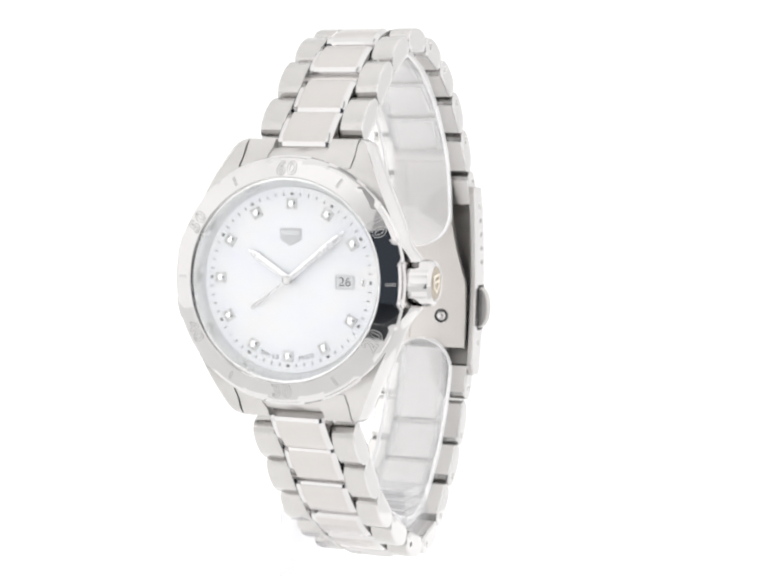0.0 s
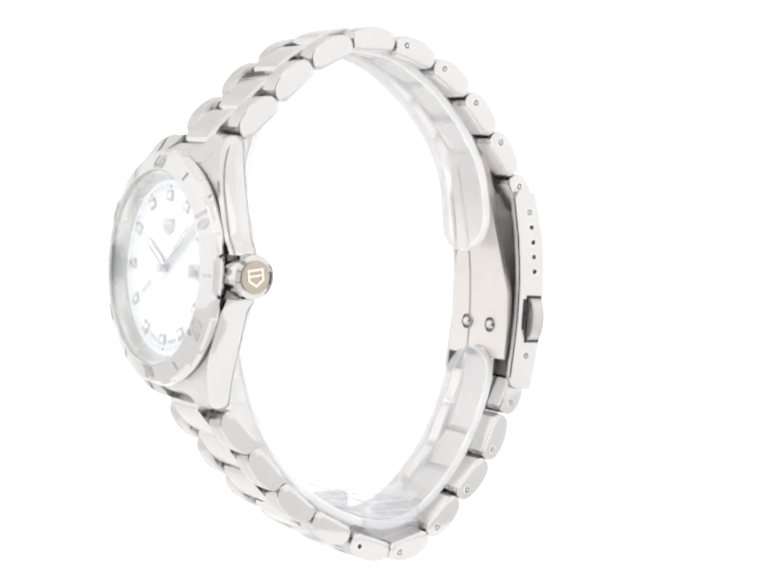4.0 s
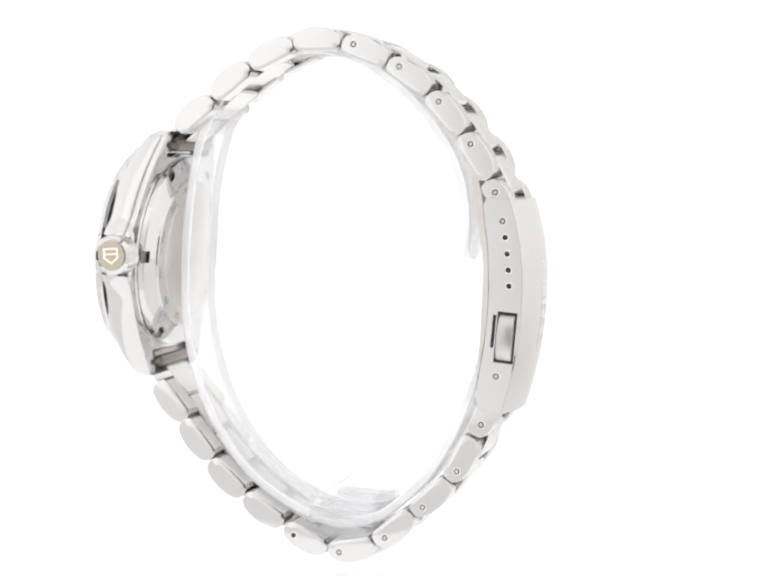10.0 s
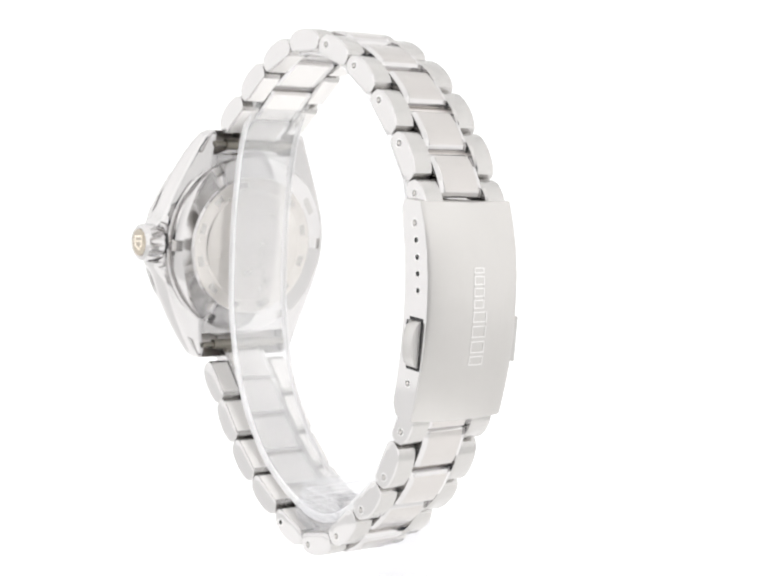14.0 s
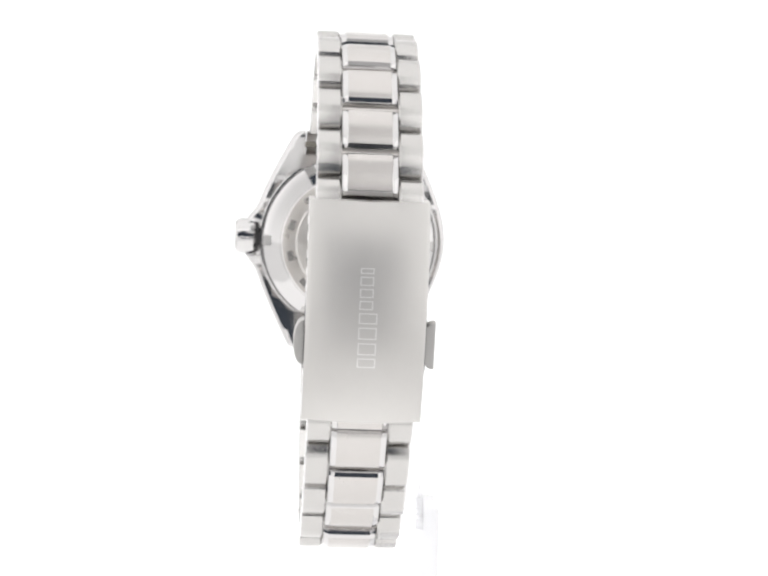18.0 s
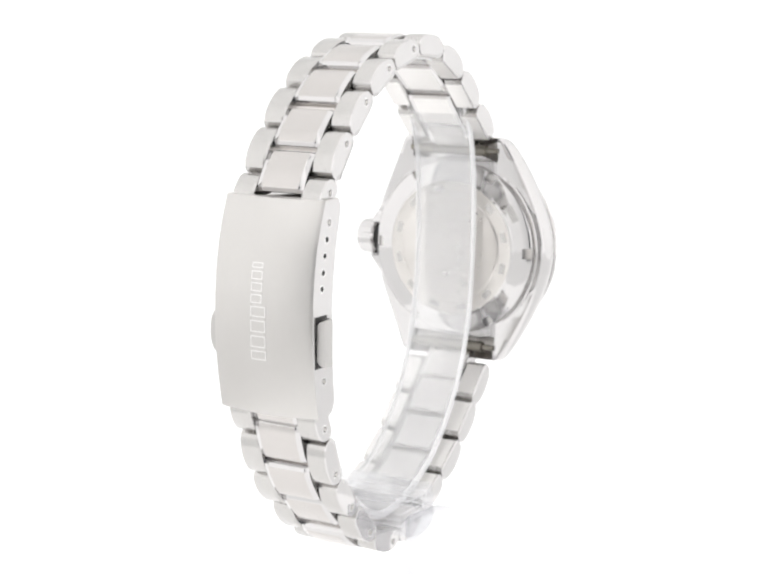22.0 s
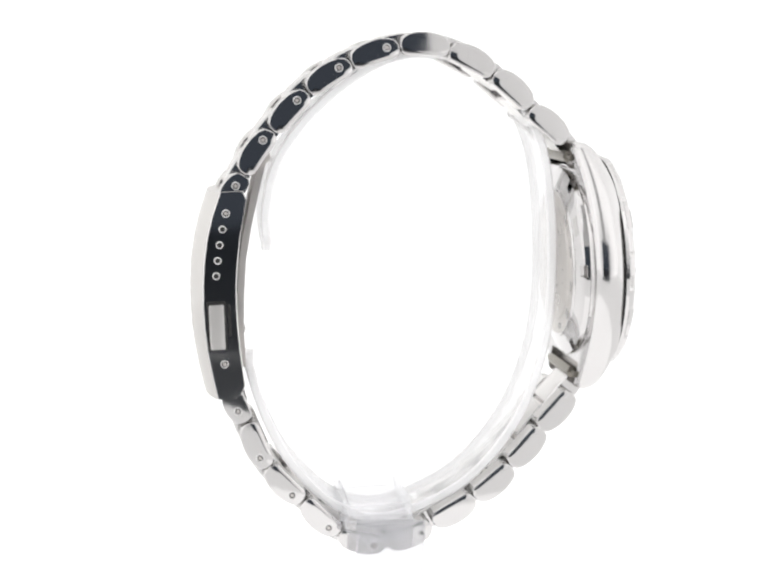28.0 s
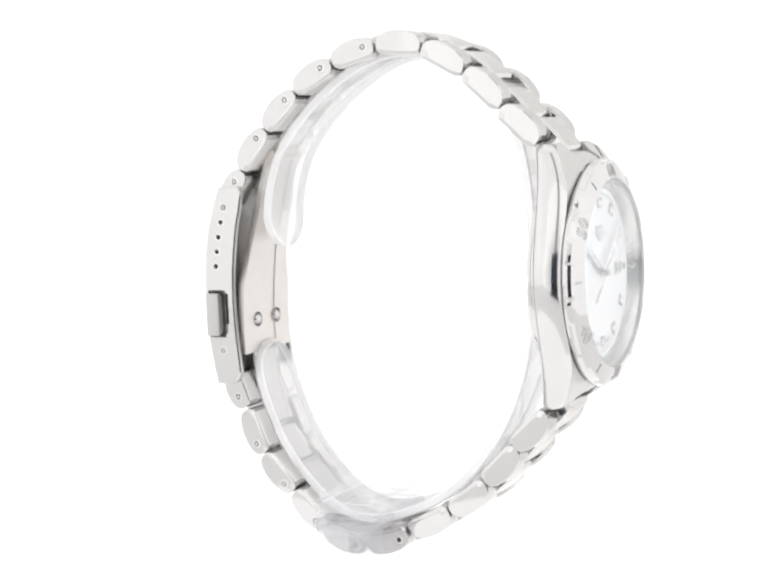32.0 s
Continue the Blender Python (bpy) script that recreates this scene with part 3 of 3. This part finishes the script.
# ---- end links and spring bars ----
for side in (1, -1):
    bm = bmesh.new()
    zs = [13.65, 14.5, 15.4, 16.3, 17.0, 17.25]
    for x0, x1, sink in ((-7.22, -3.72, 0.0), (3.72, 7.22, 0.0), (-3.72, 3.72, 0.4)):
        last = zs if not sink else [13.65, 14.4, 15.3, 16.1]
        rings = []
        for z in last:
            q = 0.12 + sink + (0.18 if z == last[-1] else 0)
            xs = [x0 + (x1 - x0) * k / 4 for k in range(5)]
            rings.append([(x, front_y(z, x) + q, z * side) for x in xs] + [(x, front_y(z) + q + 1.6, z * side) for x in xs[::-1]])
        loft(bm, rings)
    for fc in bm.faces:
        if all(v.co.y > front_y(v.co.z) + 1.55 for v in fc.verts):
            fc.material_index = 1
    part("end_link", bm, [SATIN_LUG, INSIDE], watch, "satin steel end piece between the lugs")
    bm = bmesh.new()
    lathe(bm, [(0, -7.5), (0.45, -7.5), (0.45, -5.6), (0.8, -5.5), (0.8, 5.5), (0.45, 5.6), (0.45, 7.5), (0, 7.5)], 20, "X", (0, 5.25, 15.3 * side))
    part("spring_bar", bm, DULL_STEEL, watch, "dull grey spring bar")

# ---- bracelet: the chain's ends of link, top half from the case, then lower half from the clasp ----
TOP = [((5.83, 17.84), (10.50, 22.2)), ((10.62, 22.7), (15.65, 27.4)), ((15.95, 27.65), (21.65, 30.85)), ((21.95, 31.2), (28.75, 31.75)),
       ((28.95, 31.5), (35.70, 29.65)), ((35.75, 29.4), (41.75, 26.0)), ((41.85, 25.6), (46.75, 20.75)), ((46.95, 20.5), (50.95, 15.2))]
LOW = [((52.0, -19.6), (49.5, -26.1)), ((49.3, -26.3), (44.85, -31.2)), ((44.7, -31.4), (39.75, -36.3)), ((39.65, -36.75), (33.2, -38.5)),
       ((32.95, -38.4), (26.3, -36.2)), ((26.05, -35.8), (20.05, -32.7)), ((19.85, -32.55), (14.5, -28.5)), ((14.4, -27.9), (10.05, -23.5)), ((10.1, -22.95), (5.6, -18.45))]

OUTLINE = [(-2.6, -1.55), (2.6, -1.55), (3.15, -1.2), (3.42, -0.55), (3.42, 0.15), (3.14, 0.78), (2.4, 1.28), (1.2, 1.6), (0.0, 1.7),
           (-1.2, 1.6), (-2.4, 1.28), (-3.14, 0.78), (-3.42, 0.15), (-3.42, -0.55), (-3.15, -1.2)]


def outer_link(sign, stub=False):
    bm = bmesh.new()
    pts = OUTLINE if not stub else [(y * 0.8, z) for y, z in OUTLINE]
    inset = [(y * 0.93, z * 0.82) for y, z in pts]
    rings = [[(sign * x, y, z) for y, z in q] for x, q in ((3.68, inset), (3.95, pts), (6.68, pts), (6.80, [(y * 0.99, z * 0.975) for y, z in pts]), (6.87, [(y * 0.96, z * 0.91) for y, z in pts]),
                                                             (6.882, [(y * 0.66, z * 0.6) for y, z in pts]), (6.888, [(y * 0.3, z * 0.27) for y, z in pts]))]
    vr = loft(bm, rings, cap_mi=1)
    for f in bm.faces:
        if all(abs(v.co.x) > 6.67 for v in f.verts):
            f.material_index = 1
        elif all(v.co.z < -1.5 for v in f.verts):
            f.material_index = 2
    return finish("outer_link", bm, [SATIN, MIRROR, INNER], 30)


LINK = {1: outer_link(1), -1: outer_link(-1)}
STUB = {1: outer_link(1, True), -1: outer_link(-1, True)}


def centre_link():
    bm = bmesh.new()
    pr = [(-2.7, -1.45), (2.7, -1.45), (3.05, -1.15), (3.15, -0.4), (3.18, 0.25), (3.05, 0.72), (2.74, 1.07), (2.66, 1.14), (2.2, 1.31), (0.8, 1.45)]
    pr += [(-y, z) for y, z in pr[:1:-1]]
    low = [(y, z - 0.26 if z > 0 else z) for y, z in pr]
    rings = [[(x, y, z) for y, z in q] for x, q in ((-3.6, low), (-3.5, low), (-2.95, [(y, z - 0.06 if z > 0 else z) for y, z in pr]), (-2.88, pr), (2.88, pr), (2.95, [(y, z - 0.06 if z > 0 else z) for y, z in pr]), (3.5, low), (3.6, low))]
    loft(bm, rings, cap_mi=1)
    for f in bm.faces:
        mid = f.calc_center_median()
        if mid.x ** 2 > 2.87 ** 2 or (abs(mid.y) > 2.68 and mid.z > 0):
            f.material_index = 1
        elif all(v.co.z < -1.4 for v in f.verts):
            f.material_index = 2
    return finish("centre_link", bm, [SATIN_WARM, MIRROR, INNER], 20)


CENTRE = centre_link()
# Sides stay uncut: black disc and ring paint the shade of the holes.
bm = bmesh.new()
lathe(bm, [(0, 0.05), (0.25, 0.05), (0.26, 0.02), (0.41, 0.02), (0.42, 0.05), (0.52, 0.06), (0.57, 0.0), (0.57, -0.3)], 20, "X", mi=[1, 2, 2, 0, 0, 0, 0])
PIN = finish("link_pin", bm, [ETCHED, INSIDE, BLACK_GAP], 30)
bm = bmesh.new()
lathe(bm, [(0, 0.02), (0.36, 0.02), (0.37, 0.05), (0.47, 0.06), (0.53, 0.0), (0.53, -0.3)], 20, "X", mi=[1, 1, 0, 0, 0])
HOLE = finish("pin_hole", bm, [ETCHED, BLACK_GAP], 30)


bm = bmesh.new()
lathe(bm, [(0, -3.75), (0.55, -3.75), (0.55, 3.75), (0, 3.75)], 14, "X")
TUBE = finish("hinge_tube", bm, INSIDE)


def chain_pose(c, d):
    dy, dz = Vector(d).normalized()
    return axes(Vector((1, 0, 0)), Vector((0, dy, dz)), Vector((0, -dz, dy)), (0, c[0], c[1]))


def bracelet(rows, pins):
    joints = []
    for i, (a, b) in enumerate(rows):
        a, b = Vector(a), Vector(b)
        for s in (1, -1):
            ob = place("outer_link", LINK[s], watch, chain_pose((a + b) / 2, b - a), "satin steel outer link with polished side")
            if i in pins:
                y = -1.75 if pins[i] < 0 else 1.75
                place("link_pin", HOLE if abs(pins[i]) == 2 else PIN, ob, Matrix.Translation((s * 6.884 * MM, y * MM, 0.12 * MM)) @ Matrix.Rotation(0 if s > 0 else math.pi, 4, "Z"))
        place("hinge_tube", TUBE, watch, chain_pose((a + b) / 2, b - a))
        joints.append((a, b))
    for i in range(len(joints) - 1):
        (a, b), (c, d) = joints[i], joints[i + 1]
        place("centre_link", CENTRE, watch, chain_pose((b + c) / 2, (c + d) - (a + b)), "satin steel centre link with polished bevels")


bracelet(TOP, {4: -1, 5: -1, 6: -1, 7: -1})
bracelet(LOW, {0: 1, 1: 1, 2: 1, 3: 1, 4: 2})
for c, d in (((5.9, 18.05), (1, 1.05)), ((5.95, -18.85), (-1, 1.0)), ((50.85, 15.2), (0.66, -1.0)), ((52.1, -20.1), (-0.33, -1.0)), ((53.3, -14.6), (-0.1, -1.0))):
    place("centre_link", CENTRE, watch, chain_pose(c, d), "satin steel centre link with polished bevels")
for c, d, y in (((52.35, 12.5), (0.62, -1.0), -0.9), ((53.25, -16.9), (-0.40, -1.0), 0.9)):
    for s in (1, -1):
        ob = place("half_link", STUB[s], watch, chain_pose(c, d), "short steel link pinned into the clasp")
        place("link_pin", PIN, ob, Matrix.Translation((s * 6.884 * MM, y * MM, 0.05 * MM)) @ Matrix.Rotation(0 if s > 0 else math.pi, 4, "Z"))

# ---- clasp ----
ST = [(12.55, 51.3, 54.75), (11.5, 50.85, 55.15), (9.5, 51.25, 55.9), (6.5, 51.95, 56.75), (3.0, 52.45, 57.35), (0.0, 52.75, 57.62), (-3.0, 52.85, 57.72), (-6.0, 52.8, 57.65),
      (-9.0, 52.62, 57.42), (-12.0, 52.35, 56.98), (-14.0, 52.15, 56.62), (-15.3, 52.7, 56.35), (-15.75, 53.6, 56.25)]
bm = bmesh.new()
rings = []
for z, a, b in ST:
    a -= 0.35
    half = [(7.60, a), (7.73, a + 0.16), (7.735, a + (b - a) * 0.35), (7.735, b - 0.74), (7.67, b - 0.59), (7.5, b - 0.46), (7.1, b - 0.3), (6, b + 0.06), (4.6, b + 0.4), (2.5, b + 0.7)]
    rings.append([(-x, y, z) for x, y in half] + [(0, b + 0.85, z)] + [(x, y, z) for x, y in half[::-1]] + [(6.95, a, z), (6.95, b - 1.5, z), (-6.95, b - 1.5, z), (-6.95, a, z)])
loft(bm, rings)
for f in bm.faces:
    xs = [v.co.x for v in f.verts]
    f.material_index = 1 if min(xs) > 7.58 or max(xs) < -7.58 else 0
cover = part("clasp_cover", bm, [SATIN_CLASP, MIRROR], watch, "curved satin steel clasp cover with polished sides", sharp=18)
bm = bmesh.new()
arc = [(-0.8, z) for z in (3.05, -3.05)] + [(-0.5 + 1.4 * math.sqrt(max(0, 1 - abs(z / 3.05) ** 2.4)), z) for z in (-3.05, -2.9, -2.5, -1.7, -0.6, 0.6, 1.7, 2.5, 2.9, 3.05)]
loft(bm, [[(x * k, y, z * (0.5 + 0.5 * k)) for x, z in arc] for y, k in ((-1.0, 0.9), (-0.85, 1.0), (0.85, 1.0), (1.0, 0.9))])
PUSH = finish("pusher", bm, SATIN_LUG, 40)
# Flat black plates on the uncut side stand in for shaded slot and cut.
bm = bmesh.new()
box(bm, -0.05, 0.05, -1.32, 1.32, -3.4, 3.4, 0.02)
SLOT = finish("pusher_slot", bm, BLACK_GAP)
for s in (1, -1):
    flip = Matrix.Rotation(0 if s > 0 else math.pi, 4, "Z")
    for i, (y, z) in enumerate(((53.45, 9.68), (54.0, 7.57), (54.48, 5.46), (54.84, 3.35), (55.13, 1.26), (54.53, -10.9))):
        place("link_pin" if i in (0, 5) else "pin_hole", PIN if i in (0, 5) else HOLE, cover, at(s * 7.72, y, z) @ flip, "" if i in (0, 5) else "small adjustment hole")
    place("pusher_slot", SLOT, cover, at(s * 7.745, 55.3, -5.6), "black plate painting the shaded slot round the button")
    bm = bmesh.new()
    box(bm, -0.02, 0.02, -0.22, 0.22, -2.2, 2.2, 0.01)
    part("side_cut_shade", bm, BLACK_GAP, cover, "black patch painting the shaded cut in the clasp side", at(s * 7.745, 53.6, -4.9))
    place("pusher", PUSH, watch, at(s * 8.2, 55.35, -5.6), "satin steel clasp release button")

# maker's name on the cover as plain bars, read along the bracelet
zc = -8.4
for w_, h_ in ((1.5, 2.3), (1.9, 2.3), (1.9, 2.3), (1.7, 2.3), (1.4, 1.7), (1.4, 1.7), (1.4, 1.7), (0.9, 1.7)):
    zc += w_ / 2
    y = float(np.interp(-zc, [-q[0] for q in ST], [q[2] for q in ST]))
    slope = math.atan2(float(np.interp(-(zc + .5), [-q[0] for q in ST], [q[2] for q in ST])) - y, 0.5)
    bm = bmesh.new()
    hw, t_ = w_ * 0.40, 0.12
    x0 = 1.0
    for a, b, c, d in ((x0 - h_, x0, -hw, -hw + t_), (x0 - h_, x0, hw - t_, hw), (x0 - t_, x0, -hw + t_, hw - t_), (x0 - h_, x0 - h_ + t_, -hw + t_, hw - t_)):
        box(bm, a, b, -0.03, 0.05, c, d)
    part("engraved_bar", bm, ETCHED, cover, "", Matrix.Translation((0, (y + 0.81) * MM, zc * MM)) @ Matrix.Rotation(-slope, 4, "X"))
    zc += w_ / 2 + 0.12

# folding blades inside the clasp
BL = [(47.3, 17.0), (48.6, 12.5), (49.9, 7.5), (50.9, 3.0), (51.45, -1.8), (51.7, -6.5), (51.6, -11.6)]


def blade(name, edges, lift, label, deep=0.0):
    bm = bmesh.new()
    rings = []
    for (y, z), (x0, x1) in zip(BL, edges):
        rings.append([(x0, y + lift - deep, z), (x1, y + lift - deep, z), (x1, y + lift + 0.8 + deep * 2, z), (x0, y + lift + 0.8 + deep * 2, z)])
    loft(bm, rings)
    return part(name, bm, INSIDE, watch, label)


W = [4.0, 4.2, 4.5, 5.1, 6.4, 6.5, 6.5]
blade("blade_rail", [(-w, -2.25) for w in W], 0.0, "plain steel side rail of the folding clasp", 0.06)
blade("blade_rail", [(2.25, w) for w in W], 0.0, "plain steel side rail of the folding clasp", 0.06)
BL = [(y, z + 0.9 if z < -11 else z) for y, z in BL]
blade("centre_blade", [(-2.2, 2.2)] * 7, 0.05, "plain steel centre blade of the folding clasp")
# The black ring round each dome paints the shadow there.
for x in (-2.7, 2.7):
    bm = bmesh.new()
    lathe(bm, [(0, -0.5), (0.5, -0.42), (0.74, -0.2), (0.78, -0.1), (1.06, -0.1), (1.06, -0.16), (1.14, -0.16), (1.14, 0.3), (0, 0.3)], 28, "Y", (x, 51.68, -6.9), mi=[0, 0, 0, 1, 1, 0, 0, 0])
    part("rivet", bm, [MIRROR, BLACK_GAP], watch, "domed polished rivet")
bm = bmesh.new()
lathe(bm, [(0, -4.15), (0.3, -4.15), (0.35, -4.08), (0.85, -4.05), (0.95, -3.9), (0.95, 3.9), (0.85, 4.05), (0.35, 4.08), (0.3, 4.15), (0, 4.15)], 24, "X", (0, 47.75, 16.9))
part("hinge_bar", bm, INSIDE, watch, "steel hinge bar of the clasp")

# ---- the clear stand: an open ring in the bracelet on a post beside it ----
stand = tagged(new("watch_stand"), "clear plastic watch stand with an open ring and ridged block", "watch stand")
stand.matrix_basis = STAND


def spline(pts, n):
    """Points along a Catmull-Rom curve."""
    p = [Vector(q) for q in pts]
    p = [p[0] * 2 - p[1], *p, p[-1] * 2 - p[-2]]
    out = []
    for i in range(1, len(p) - 2):
        for k in range(n):
            t = k / n
            a, b, c, d = p[i - 1:i + 3]
            out.append(0.5 * ((2 * b) + (c - a) * t + (2 * a - 5 * b + 4 * c - d) * t * t + (3 * b - a - 3 * c + d) * t ** 3))
    return out + [p[-2]]


RING = [(47.0, 3.6), (47.2, 9.5), (45.0, 16.6), (39.2, 23.4), (31.5, 28.4), (24.5, 29.6), (18.0, 27.9), (12.6, 23.2), (9.6, 16.9), (8.5, 8.7), (8.5, -1.4), (9.8, -11.4), (13.6, -20.9), (20.0, -28.6),
        (27.2, -32.6), (34.0, -34.0), (39.6, -31.8), (45.0, -26.0), (48.3, -19.4), (50.2, -12.6), (50.0, -10.4)]
line = spline(RING, 6)
line = spline([tuple(q) for q in line[:8]], 4) + line[8:-8] + spline([tuple(q) for q in line[-8:]], 4)
bm = bmesh.new()
rings = []
length = [0.0]
for a, b in zip(line, line[1:]):
    length.append(length[-1] + (b - a).length)
for i, q in enumerate(line):
    d = (line[min(i + 1, len(line) - 1)] - line[max(i - 1, 0)]).normalized()
    n = Vector((d.y, -d.x)) * 1.3
    s = min(length[i], length[-1] - length[i])
    w = 5.0 if s > 5.0 else max(0.6, 5.0 * math.sqrt(max(0.0, 1 - (1 - s / 5.0) ** 2)))
    inn = q + n
    lo, hi = q + n * 0.17, q + n * 0.83
    v = max(0.35, w - 0.22)
    rings.append([(-v, q.x, q.y), (v, q.x, q.y), (w, lo.x, lo.y), (w, hi.x, hi.y), (v, inn.x, inn.y), (-v, inn.x, inn.y), (-w, hi.x, hi.y), (-w, lo.x, lo.y)])
rings = [[tuple((TO_STAND @ (Vector(v) * MM)) / MM) for v in r] for r in rings]
loft(bm, rings, mi=0)
for i, f in enumerate(bm.faces):
    f.material_index = (0, 2, 1, 2)[i % 4] if i < 8 * (len(rings) - 1) else 2
part("open_ring", bm, [PLASTIC, RIM, EDGE], stand, "clear open plastic ring", sharp=40)


# ridged block under the ring: one body, a groove between each two ridges
levels = []
for y0, y1, x1, z0, z1 in ((30.1, 38.4, 5.0, -30.2, -31.3), (29.8, 38.9, 5.2, -31.5, -32.6), (29.7, 39.0, 5.4, -32.8, -33.4), (29.5, 39.1, 5.6, -33.6, -34.2)):
    x0 = -10.5 - (x1 - 5.0) * 0.3
    levels += [(x0, x1, y0, y1, z0), (x0, x1, y0, y1, z1), (x0 + 0.35, x1 - 0.35, y0 + 0.35, y1 - 0.35, z1 - 0.06), (x0 + 0.35, x1 - 0.35, y0 + 0.35, y1 - 0.35, z1 - 0.19)]
levels += [(-10.7, 5.7, 29.5, 39.1, -34.35), (-10.7, 5.7, 29.7, 38.9, -35.1), (-10.7, 5.7, 30.6, 38.0, -35.9), (-10.7, 5.7, 32.2, 36.4, -36.5), (-10.7, 5.7, 33.6, 35.0, -36.75)]
bm = bmesh.new()
loft(bm, [[tuple((TO_STAND @ (Vector(v) * MM)) / MM) for v in ((x0, y0, z), (x1, y0, z), (x1, y1, z), (x0, y1, z))] for x0, x1, y0, y1, z in levels])
for i, f in enumerate(bm.faces):
    if i < 64 and (i // 4) % 4 == 2:
        f.material_index = 1
part("ridged_block", bm, [BLOCK, EDGE], stand, "clear ridged plastic block", sharp=8)
bm = bmesh.new()
box(bm, -3.35, -0.75, -4.7, 4.7, 1.1, 16.0, 0.55)
part("post", bm, POST, stand, "clear flat upright plastic post")
bm = bmesh.new()
box(bm, -6.0, 5.0, -7, 7, 0.0, 1.2, 0.3)
part("base", bm, BLOCK, stand, "clear flat plastic foot")


# ---- what moves: all that stands on the turntable turns with it ----
def motions():
    for thing, rest in ((watch, WATCH), (stand, STAND), (table, Matrix.Identity(4))):
        walk(thing, [(float(t), Matrix.Rotation(radians(turn(t)), 4, "Z") @ rest) for t in range(0, 33)])


motions()
